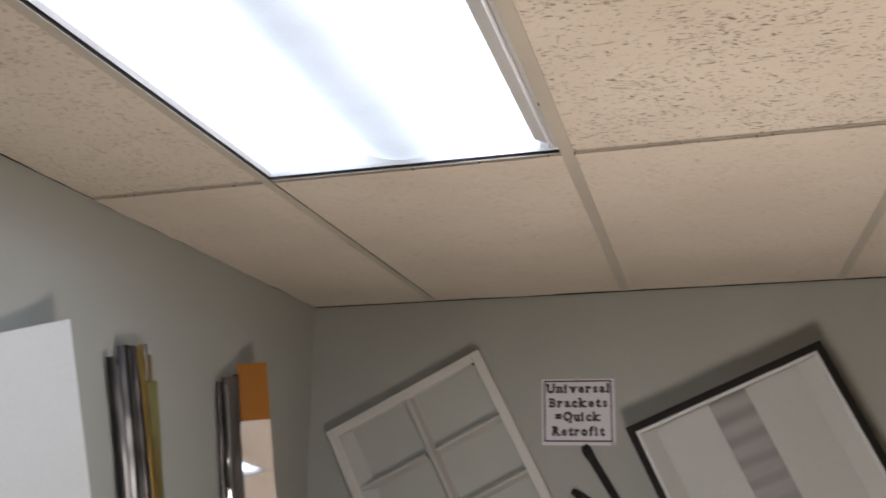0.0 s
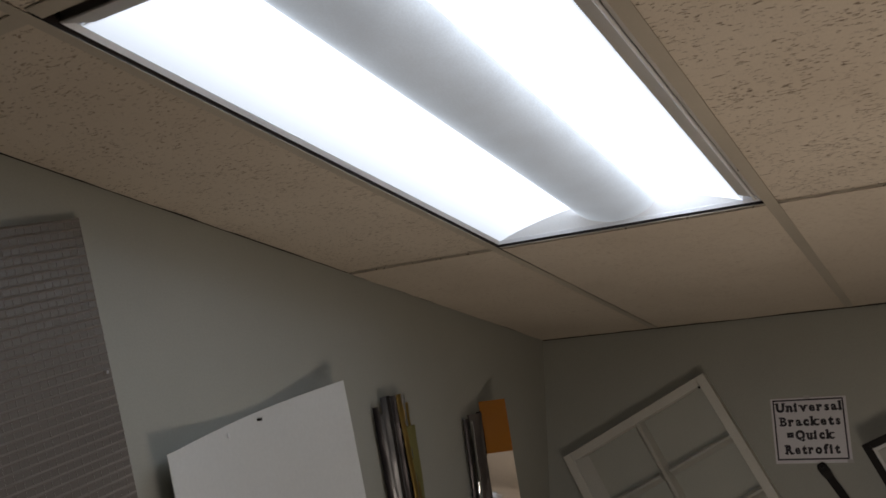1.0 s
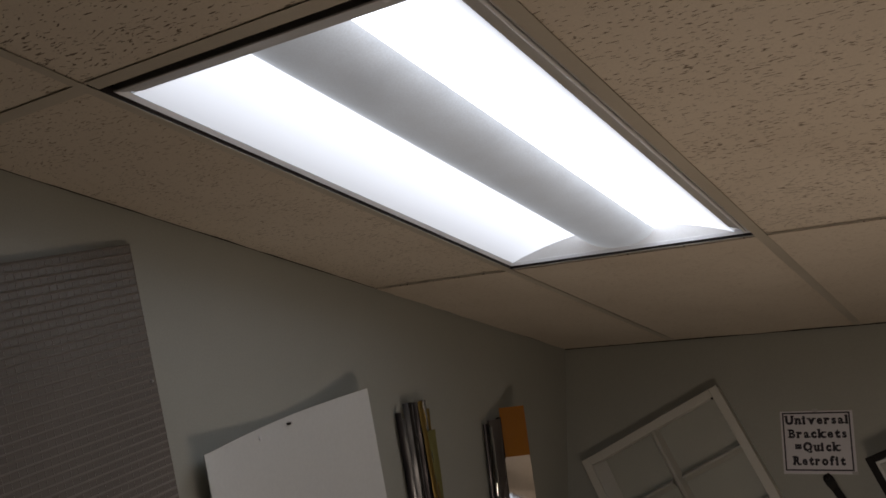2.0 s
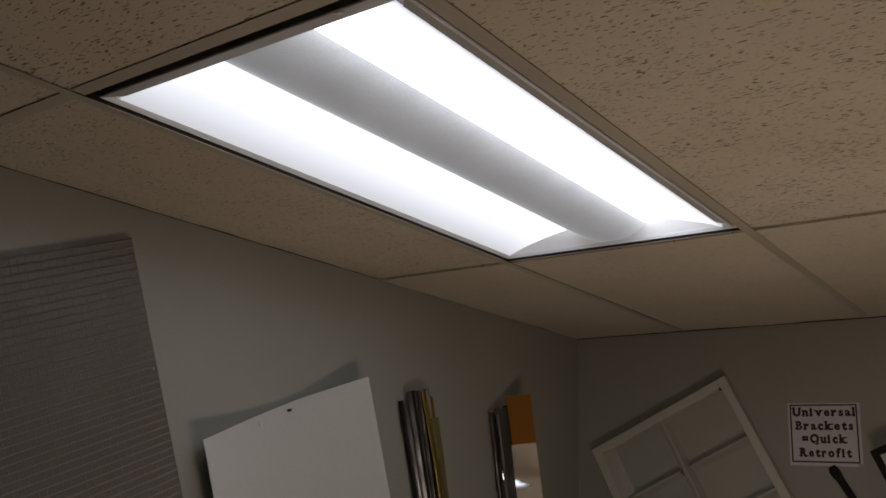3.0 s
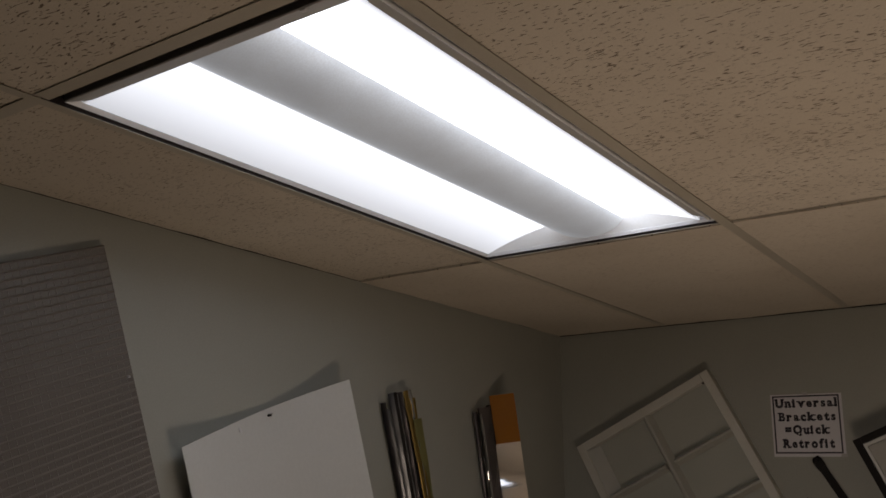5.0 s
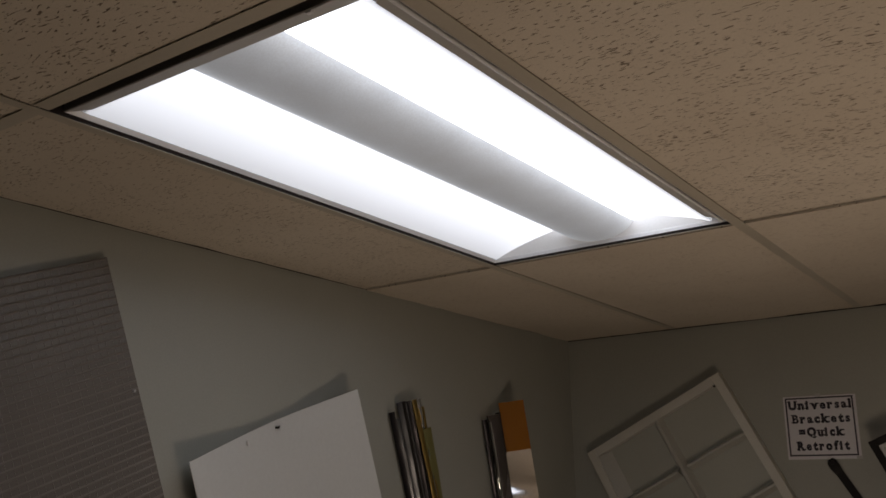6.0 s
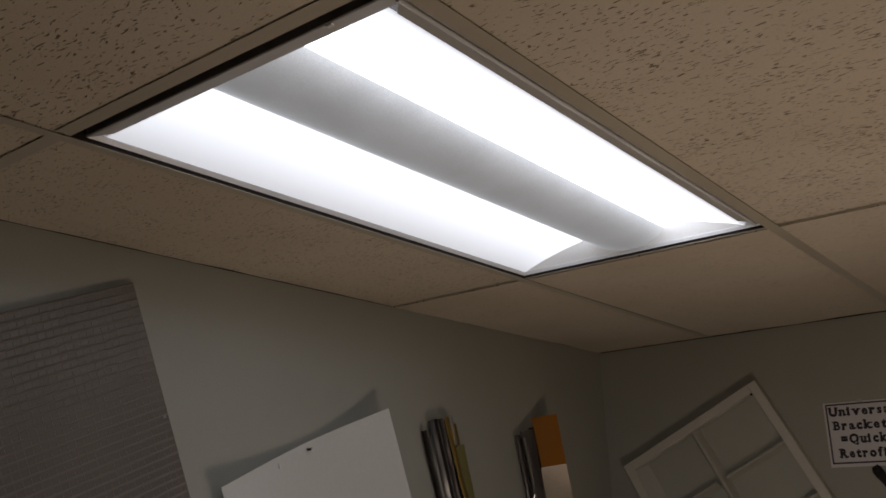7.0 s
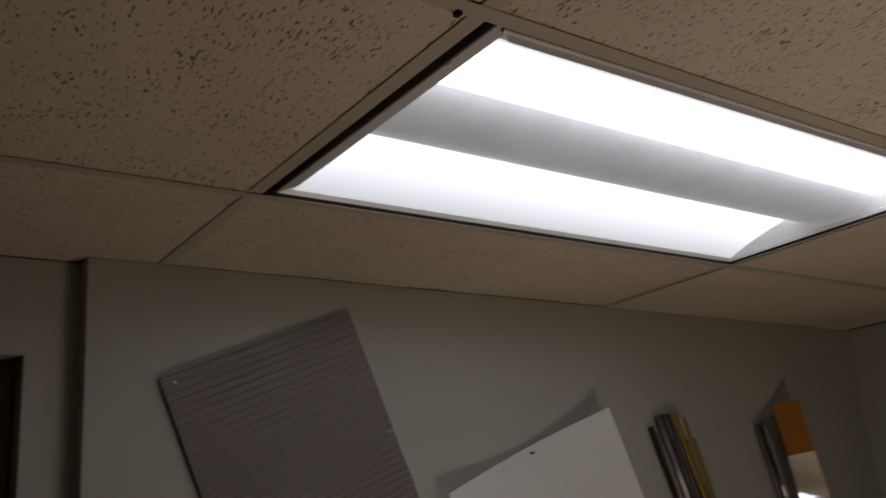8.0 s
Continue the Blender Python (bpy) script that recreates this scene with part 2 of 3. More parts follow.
tagged(obj("wall_right", boxes((XE, XE + T, YS, YW, 0, H + 0.25)), WALL), "plain grey painted wall", "wall", kind="structure")
tagged(obj("wall_front", boxes((XW - T, XE + T, YS - T, YS, 0, H + 0.25)), WALL), "plain grey painted wall", "wall", kind="structure")
tagged(obj("floor", boxes((XW - T, XE + T, YS - T, YW + T, -0.1, 0)), FLOOR), "dark grey-brown carpet floor", "floor", kind="structure")
door = anchor("door_1", pose(xs - 0.06, DOOR_Y0, 0), "dark brown closed door in a recessed opening", "door", kind="structure")
part("door_leaf", boxes((-0.045, 0, 0.004, DOOR_Y1 - DOOR_Y0 - 0.004, 0.005, DOOR_H - 0.004), bevel=0.003), DOORW, door)
part("panel", boxes((0, 0.008, 0.12, DOOR_Y1 - DOOR_Y0 - 0.12, 1.15, DOOR_H - 0.13), bevel=0.004), DOORW, door)
part("panel", boxes((0, 0.008, 0.12, DOOR_Y1 - DOOR_Y0 - 0.12, 0.2, 1.0), bevel=0.004), DOORW, door)


def lay_in_ceiling():
    """Mineral tiles 2 x 4 ft, long side along y, resting on the tees; cut at the walls with an uneven gap."""
    rnd = random.Random(4)
    bm = bmesh.new()
    z0, z1 = H + 0.0046, H + 0.02
    cols = [XW] + [MOD * i for i in range(0, 6)] + [XE]
    for ci in range(len(cols) - 1):
        a, b = cols[ci], cols[ci + 1]
        rows = [YS] + [2 * MOD * j for j in range(-2, 2)] + [YW]
        for ri in range(len(rows) - 1):
            c, d = rows[ri], rows[ri + 1]
            if abs(a) < 1e-6 and abs(c) < 1e-6:
                continue    # the ceiling light sits here
            gx0 = 0.0035 if a == XW else 0.004
            gy1 = 0.009 if d == YW else 0.004
            x0, x1, y0, y1 = (a if d > 0.1 or a > XW else XW - STEP) + gx0, b - 0.004, c + 0.004, d - gy1
            far = d == YW       # far row set level with the tees; its opened gap draws the shadow line
            if far:
                x0, x1, y0 = a + (gx0 if a == XW else 0.0123), b - (0.0123 if b < XE else 0.004), c + 0.0050
            # wavy cut edges along the walls
            n = 24
            ring = []
            for i in range(n + 1):
                ring.append((x0 + (x1 - x0) * i / n, y0 + (rnd.uniform(-0.0014, 0.0014) if far else 0)))
            for i in range(1, n + 1):
                ring.append((x1, y0 + (y1 - y0) * i / n))
            for i in range(1, n + 1):
                ring.append((x1 - (x1 - x0) * i / n, y1 - (rnd.uniform(-0.003, 0.0025) if d == YW and i < n else 0)))
            for i in range(1, n):
                ring.append((x0 + (rnd.uniform(-0.003, 0.0025) if a == XW else 0), y1 - (y1 - y0) * i / n))
            dz = rnd.uniform(-0.0036, -0.0032) if far else rnd.uniform(-0.0008, 0.0008)
            def sag(x, y):
                at_wall = (a == XW and x < a + 0.012) or (d == YW and y > d - 0.012)
                return -0.0009 + 0.0026 * noise.noise((x * 5, y * 5, 3.0)) if at_wall else 0
            lower = [bm.verts.new((x, y, z0 + dz + sag(x, y))) for x, y in ring]
            upper = [bm.verts.new((x, y, z1 + dz)) for x, y in ring]
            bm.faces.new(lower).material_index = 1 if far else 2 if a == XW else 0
            bm.faces.new(upper[::-1])
            m = len(ring)
            for i in range(m):
                bm.faces.new((lower[i], upper[i], upper[(i + 1) % m], lower[(i + 1) % m]))
    ceiling = obj("ceiling", bm, TILE)
    ceiling.data.materials.append(TILE_FAINT)
    ceiling.data.materials.append(TILE_SOFT)
    return tagged(ceiling, "cream fissured mineral fibre lay-in ceiling tiles", "ceiling", kind="structure")


def ceiling_grid():
    """Painted tee bars under the tile edges: 24 mm flange with rolled edges and a stem above."""
    w, t = 0.012, 0.0010
    e = anchor("ceiling_grid", pose(0, 0, 0), "cream painted metal ceiling tee grid", "ceiling grid", kind="structure")
    for i in range(0, 6):
        x = MOD * i
        bm = bmesh.new()
        box(bm, x - w, x + w - (0.0035 if i == 0 else 0), YS, YW - 0.001, H - t + 0.002, H + 0.002, bevel=0.0003)
        box(bm, x - 0.002, x + 0.002, YS, YW - 0.001, H + 0.0022, H + 0.035)
        part("main_tee", bm, TEE, e)
    for j in range(-2, 2):
        y = 2 * MOD * j
        edges = [XW + 0.001] + [MOD * i for i in range(0, 6)] + [XE]
        for k in range(len(edges) - 1):
            a = edges[k] + (w + 0.0004 if k else 0)
            b = edges[k + 1] - (w + 0.0004 if k < len(edges) - 2 else 0)
            part("cross_tee", boxes((a, b, y - w + (0.003 if j == 1 else 0), y + (-0.0035 if j == 1 else w), H - t + 0.0026, H + 0.0026), bevel=0.0003), TEE, e)
    return e


lay_in_ceiling()
ceiling_grid()
# Added set-back strip; its near-black draws the joint line under the ceiling.
tagged(obj("joint_strip", boxes((XW - T, XE + T, YW + 0.02, YW + T, H + 0.0024, H + 0.25), (XW - T, xs - 0.02, YS, YW + 0.0195, H + 0.0024, H + 0.25)), GAP_SHADE), "near-black strip added for the shade line at the ceiling", "wall", kind="structure")
# Unseen slab added to keep the space above the tiles dark.
tagged(obj("plenum_cover", boxes((XW - T, XE + T, YS - T, YW + T, H + 0.25, H + 0.3)), GAP_SHADE), "unseen near-black slab added above the lay-in ceiling", "ceiling", kind="structure")


# ---- the ceiling light ----
def ceiling_light():
    X0, X1, Y0, Y1 = 0.012, MOD - 0.012, 0.012, 2 * MOD - 0.012     # opening between the tees
    fx0, fx1, fy0, fy1 = 0.0105, 0.6010, 0.036, 1.2065   # the frame lies a little above the tees, pushed to the far end
    ix0, ix1, iy0, iy1 = 0.0180, 0.557, 0.064, 1.203
    light = anchor("ceiling_light", pose(0, 0, H), "lit recessed two by four ceiling light with perforated centre basket", "ceiling light")
    # housing, open below; near-black for the shade in the frame gap
    hz = 0.115
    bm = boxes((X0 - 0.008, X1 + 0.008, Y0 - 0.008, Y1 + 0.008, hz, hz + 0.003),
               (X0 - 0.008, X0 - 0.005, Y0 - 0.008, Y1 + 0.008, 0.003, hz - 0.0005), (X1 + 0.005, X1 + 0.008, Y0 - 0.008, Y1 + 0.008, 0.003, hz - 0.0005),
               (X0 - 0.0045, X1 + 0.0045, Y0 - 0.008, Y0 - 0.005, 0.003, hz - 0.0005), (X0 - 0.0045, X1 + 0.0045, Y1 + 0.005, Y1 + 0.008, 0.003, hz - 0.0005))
    part("housing", bm, GAP_SHADE, light, "sheet steel housing, near-black for the shade in the gap")
    # frame: a ridged rail on each side
    def rail(along, a0, a1, o, i, paint):
        """outer edge o, inner edge i (across), running a0..a1"""
        w = abs(i - o)
        s = 1 if i > o else -1
        ridge = [(w * 0.30, 0.0085), (w * 0.31, 0.0150), (w * 0.50, 0.0150), (w * 0.51, 0.0115)] if w > 0.03 else []
        prof = [(0, 0.105), (0, 0.009), (min(0.0015, w * 0.3), 0.0075), *ridge, (w, 0.014), (w - 0.0008, 0.016), (0.0022, 0.02), (0.002, 0.105)]
        bm = bmesh.new()
        ends = []
        for k in (0, 1):
            line = []
            for c, z in prof:
                acr = o + s * c
                lng = (a0 + c) if k == 0 else (a1 - c)
                line.append(bm.verts.new((acr, lng, z) if along == "y" else (lng, acr, z)))
            ends.append(line)
        for q in range(len(prof) - 1):
            bm.faces.new((ends[0][q], ends[0][q + 1], ends[1][q + 1], ends[1][q]))
        bm.faces.new((ends[0][0], ends[0][-1], ends[1][-1], ends[1][0]))
        bm.faces.new(ends[0])
        bm.faces.new(ends[1])
        return part("frame_rail", bm, paint, light, "grey-white ridged frame rail")
    rail("y", fy0, fy1, fx0, ix0, TRIM)
    right = rail("y", fy0, fy1, fx1, ix1, RAIL_SHADED)
    bead = bmesh.new()
    xb = fx1 - 0.41 * (fx1 - ix1)
    ring = [(xb + 0.0032 * math.cos(q), 0.0085 + 0.0032 * math.sin(q)) for q in [2 * math.pi * k / 10 for k in range(10)]]
    ends = [[bead.verts.new((x, y, z)) for x, z in ring] for y in (fy0 + 0.014, fy1 - 0.014)]
    for k in range(10):
        bead.faces.new((ends[0][k], ends[0][(k + 1) % 10], ends[1][(k + 1) % 10], ends[1][k]))
    bead.faces.new(ends[0]), bead.faces.new(ends[1])
    # Bead keeps the lighter frame paint, so its lit ridge is in the colour.
    part("bead", bead, TRIM, right, "bright rounded bead", True)
    near = rail("x", fx0, fx1, fy0, iy0, RAIL_SHADED)
    rail("x", fx0, fx1, fy1, iy1, TRIM)
    # self-glowing reflectors, curving up to the middle
    L = iy1 - iy0 + 0.006
    cx = 0.304
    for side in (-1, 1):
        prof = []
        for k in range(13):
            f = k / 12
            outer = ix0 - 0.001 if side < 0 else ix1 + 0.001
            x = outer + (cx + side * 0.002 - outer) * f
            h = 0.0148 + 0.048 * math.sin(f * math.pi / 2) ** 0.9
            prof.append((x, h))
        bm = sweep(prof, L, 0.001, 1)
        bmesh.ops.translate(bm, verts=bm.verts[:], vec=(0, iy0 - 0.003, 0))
        part("reflector", bm, REFL_LEFT if side < 0 else REFL_RIGHT, light, "glowing white curved reflector", smooth=True)
    for y, n in ((iy0 - 0.003, 1), (iy1 + 0.001, -1)):
        bm = boxes((ix0 - 0.003, ix1 + 0.003, y, y + 0.002, 0.0145, 0.075))
        for v in bm.verts:      # leans in towards the middle
            v.co.y += n * 0.026 * max(0.0, (v.co.z - 0.0145) / 0.0605)
        part("end_plate", bm, ENDP, light, "white end plate")
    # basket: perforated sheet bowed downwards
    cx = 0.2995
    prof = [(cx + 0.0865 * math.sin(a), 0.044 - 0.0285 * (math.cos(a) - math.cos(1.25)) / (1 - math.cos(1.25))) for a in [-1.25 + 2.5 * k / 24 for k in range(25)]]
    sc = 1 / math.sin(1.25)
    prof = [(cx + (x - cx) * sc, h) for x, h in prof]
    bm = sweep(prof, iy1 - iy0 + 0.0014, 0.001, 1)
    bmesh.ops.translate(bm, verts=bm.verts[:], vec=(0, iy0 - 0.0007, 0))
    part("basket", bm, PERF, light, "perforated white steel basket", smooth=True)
    part("latch", boxes((0.486, 0.495, fy0 + 0.002, fy0 + 0.008, 0.006, 0.0095), bevel=0.001), TRIM, near, "small grey latch")
    part("latch", boxes((fx1 - 0.007, fx1 - 0.002, 0.994, 1.001, 0.0040, 0.0088), bevel=0.001), BLACK, right, "small dark latch")
    return light


ceiling_light()
clip = tagged(obj("grid_clip", boxes((0.594, 0.604, -0.031, -0.024, H - 0.004, H + 0.0022), bevel=0.0015), BLACK), "small black clip on the ceiling tee", "clip")


# ---- things on the left wall ----
def pan_panel():
    """A white enamelled sheet steel pan, hung askew on a nail; its folded rim meets the wall."""
    W, L, D, t = 0.545, 1.17, 0.063, 0.0012
    m = on_left_wall(0.607, 1.8125, 20.0)
    e = anchor("white_panel", m, "white enamelled sheet steel panel hung askew on the wall", "panel")
    # springy sheet: close to the wall along the nail, corners standing off
    def off(u):
        q = (u - 0.287) / 0.272
        return 0.014 + ((D if q > 0 else 0.048) - 0.014) * min(1.0, abs(q)) ** 1.7
    n = 28
    bm = bmesh.new()
    g = [[[bm.verts.new((W * i / n, -off(W * i / n) - 0.0018 * k, z)) for i in range(n + 1)] for z in (0, -L)] for k in (0, 1)]
    for k in (0, 1):
        for i in range(n):
            bm.faces.new((g[k][0][i], g[k][0][i + 1], g[k][1][i + 1], g[k][1][i]))
    for i in range(n):
        for z in (0, 1):
            bm.faces.new((g[0][z][i], g[0][z][i + 1], g[1][z][i + 1], g[1][z][i]))
    for i in (0, n):
        bm.faces.new((g[0][0][i], g[0][1][i], g[1][1][i], g[1][0][i]))
    part("face", bm, WHITE, e, "", True)
    part("shank", boxes((0.2855, 0.2885, -0.0155, 0.004, -0.0175, -0.0145)), STEEL, e, "nail shank in the wall")
    D = 0.016
    # nail with its hanging hole, and a dent beside it
    bm = bmesh.new()
    bmesh.ops.create_cone(bm, cap_ends=True, segments=12, radius1=0.0031, radius2=0.0026, depth=0.012, matrix=pose(0.287, -D - 0.004, -0.012 - 0.004, 90))
    box(bm, 0.287, 0.299, -D - 0.0035, -D - 0.0015, -0.0155, -0.0145)
    part("nail", bm, BLACK, e, "dark nail head")
    bm = bmesh.new()
    bmesh.ops.create_uvsphere(bm, u_segments=12, v_segments=6, radius=0.005, matrix=pose(0.185, -0.0255, -0.02) @ Matrix.Diagonal((0.7, 0.5, 1.3, 1)))
    part("dent", bm, TRIM, e, "grey chipped dent")
    return e


def eggcrate():
    """A square-celled louvre sheet: crossed slats at half-inch spacing, pinned askew."""
    W, L, C = 0.443, 0.71, 0.0155
    GAP = 0.009   # the sheet stands off the wall on its pins
    e = anchor("eggcrate_louvre", on_left_wall(-0.010, 2.052, 20.6), "grey square-celled eggcrate louvre sheet pinned askew on the wall", "louvre panel")
    v_me = bpy.data.meshes.new("slat")
    h_me = bpy.data.meshes.new("slat")
    for me, dims in ((v_me, (-L, 0, 0.0012, 0.0010, True)), (h_me, (0, W, 0.0030, 0.0023, False))):
        bm = bmesh.new()
        a0, a1, half, tall, vert = dims
        ends = [[bm.verts.new((p, y, q) if vert else (q, y, p)) for p, y in ((-half, 0), (0, -tall), (half, 0))] for q in (a0, a1)]
        for i in range(3):
            bm.faces.new((ends[0][i], ends[0][(i + 1) % 3], ends[1][(i + 1) % 3], ends[1][i]))
        bm.faces.new(ends[0]), bm.faces.new(ends[1])
        bmesh.ops.recalc_face_normals(bm, faces=bm.faces[:])
        bm.to_mesh(me)
        bm.free()
        me.materials.append(EGG_RIB_LIT)
    n = int(W / C)
    for i in range(n + 1):
        o = new("slat", v_me)
        o.parent, o.location = e, (W * i / n, -GAP - 0.003, 0)
    k = int(L / C)
    for j in range(k + 1):
        o = new("slat", h_me)
        o.parent, o.location = e, (0, -GAP - 0.003, -L * j / k)
    part("backing", boxes((0.0, W, -GAP - 0.0031, -GAP - 0.0006, -L, 0)), EGG, e, "translucent grey back sheet")
    for u, v in ((0.024, -0.014), (0.431, -0.270)):
        bm = bmesh.new()
        bmesh.ops.create_cone(bm, cap_ends=True, segments=10, radius1=0.0035, radius2=0.003, depth=GAP + 0.010, matrix=pose(u, -(GAP + 0.010) / 2 + 0.001, v, 90))
        part("pin", bm, STEEL, e, "bright steel pin")
    return e


def strip_sheet(name, length, width, bow, material, label, m, fold=0.0, category="reflector strip", group="reflector strips"):
    """A long sheet-metal strip: slightly bowed across, with a folded lip on one edge when fold is given. Local z runs down its length."""
    prof = []
    for k in range(9):
        f = k / 8 - 0.5
        prof.append((f * width, -bow * (1 - 4 * f * f)))
    if fold:
        prof = [(-width / 2, fold)] + prof
    bm = sweep(prof, length, 0.0012, 28)
    bmesh.ops.rotate(bm, verts=bm.verts[:], cent=(0, 0, 0), matrix=Matrix.Rotation(radians(-90), 3, "X"))
    # now across = x, along = -z, out of the wall = -y
    rnd = random.Random(len(label) + int(width * 1000))
    a, b = rnd.uniform(0, 6), rnd.uniform(0.8, 1.3)
    for v in bm.verts:
        v.co.y += 0.0024 * math.sin(a + v.co.z * 13 * b) + 0.0009 * math.sin(2 * a + v.co.z * 47 * b)
    ob = obj(name, bm, material, smooth=True)
    ob.matrix_basis = m
    return tagged(ob, label, category, group)


def hang(y, z, lean, turn, off):
    return pose(XW + off, y, z, 0, 0, 90) @ Matrix.Rotation(radians(-lean), 4, "Y") @ Matrix.Rotation(radians(turn), 4, "Z")


STRIPS = [  # y, z, lean, turn, off, width, material, label
    (1.312, 1.955, 18.0, -60, 0.018, 0.016, SMOKE, "dark smoke anodised reflector strip hung on the wall"),
    (1.327, 1.938, 17.8, -52, 0.020, 0.016, SILVER, "brushed aluminium reflector strip hung on the wall"),
    (1.338, 1.982, 17.6, -48, 0.023, 0.016, SILVER, "brushed aluminium reflector strip behind the others"),
    (1.349, 1.986, 17.4, -60, 0.026, 0.016, BLACK, "black painted reflector strip hung on the wall"),
    (1.359, 1.980, 17.3, -44, 0.024, 0.015, SILVER, "brushed aluminium reflector strip hung on the wall"),
    (1.370, 1.988, 17.0, -55, 0.029, 0.016, SMOKE, "dark smoke anodised reflector strip hung on the wall"),
    (1.384, 1.900, 16.9, -12, 0.028, 0.012, POLISHED, "polished aluminium reflector strip hung on the wall"),
    (1.391, 1.993, 18.6, -25, 0.036, 0.014, GOLD, "gold anodised reflector strip hung on the wall"),
    (1.404, 1.990, 16.4, -50, 0.024, 0.013, BLACK, "black painted reflector strip hung on the wall"),
    (1.411, 1.997, 16.2, -46, 0.031, 0.014, POLISHED, "polished aluminium reflector strip hung on the wall"),
    (1.424, 1.975, 15.6, -30, 0.034, 0.019, GOLD, "gold anodised reflector strip hung on the wall"),
    (1.446, 1.918, 16.2, -25, 0.036, 0.026, BRASS, "olive gold anodised reflector strip hung on the wall"),
]
for y, z, lean, turn, off, w, mt, lab in STRIPS:
    strip_sheet("reflector_strip", 0.62, w, 0.0008, mt, lab, hang(y, z, lean, turn, off))
strip_sheet("reflector_channel", 0.62, 0.014, 0.002, SMOKE, "folded smoke anodised reflector channel hung on the wall", hang(1.770, 1.957, 14, -35, 0.022), fold=0.006)
strip_sheet("reflector_strip", 0.62, 0.014, 0.003, MIRROR, "narrow mirror bright reflector strip hung on the wall", hang(1.786, 1.950, 14, -40, 0.030))
strip_sheet("reflector_channel", 0.62, 0.040, 0.002, PLUM, "plum-grey bright aluminium reflector channel hung on the wall", hang(1.806, 1.974, 14, -36, 0.034), fold=0.012)
strip_sheet("reflector_strip", 0.62, 0.017, 0.001, BLACK, "thin black reflector strip hung on the wall", hang(1.828, 1.982, 14, -45, 0.036))
tall = anchor("reflector_sheet", hang(1.886, 2.019, 12.0, -55.7, 0.050), "mirror aluminium reflector sheet with orange film on its top end", "reflector strip", "reflector strips")


def bowed(width, z0, z1, bow, lift):
    """A slightly bowed sheet, bent outwards a little in its lower half."""
    n = 40
    def bend(x, z):
        q = min(0.0, z + 0.250 + 0.25 * x)
        return 0.060 * q * min(1.0, -q / 0.03) + 0.0003 * math.sin(z * 17.0 + 0.7) + 0.25 * z - 0.07 * z * z
    bm = bmesh.new()
    rows = []
    for s in (0, 1):
        g = []
        for j in range(n + 1):
            z = z0 + (z1 - z0) * j / n
            g.append([bm.verts.new((f * width, -bow * (1 - 4 * f * f) - lift + 0.0012 * s + bend(f * width, z), z)) for f in [k / 10 - 0.5 for k in range(11)]])
        for j in range(n):
            for i in range(10):
                bm.faces.new((g[j][i], g[j][i + 1], g[j + 1][i + 1], g[j + 1][i]))
        rows.append(g)
    a, b = rows
    for i in range(10):
        for j in (0, n):
            bm.faces.new((a[j][i], a[j][i + 1], b[j][i + 1], b[j][i]))
    for j in range(n):
        for i in (0, 10):
            bm.faces.new((a[j][i], a[j + 1][i], b[j + 1][i], b[j][i]))
    return bm


part("sheet", bowed(0.080, -0.40, 0, 0.0006, 0.0), MIRROR, tall, "", True)
part("film", bowed(0.0808, -0.150, 0.001, 0.0006, 0.0018), ORANGE, tall, "glossy orange film", True)
pan_panel()
eggcrate()


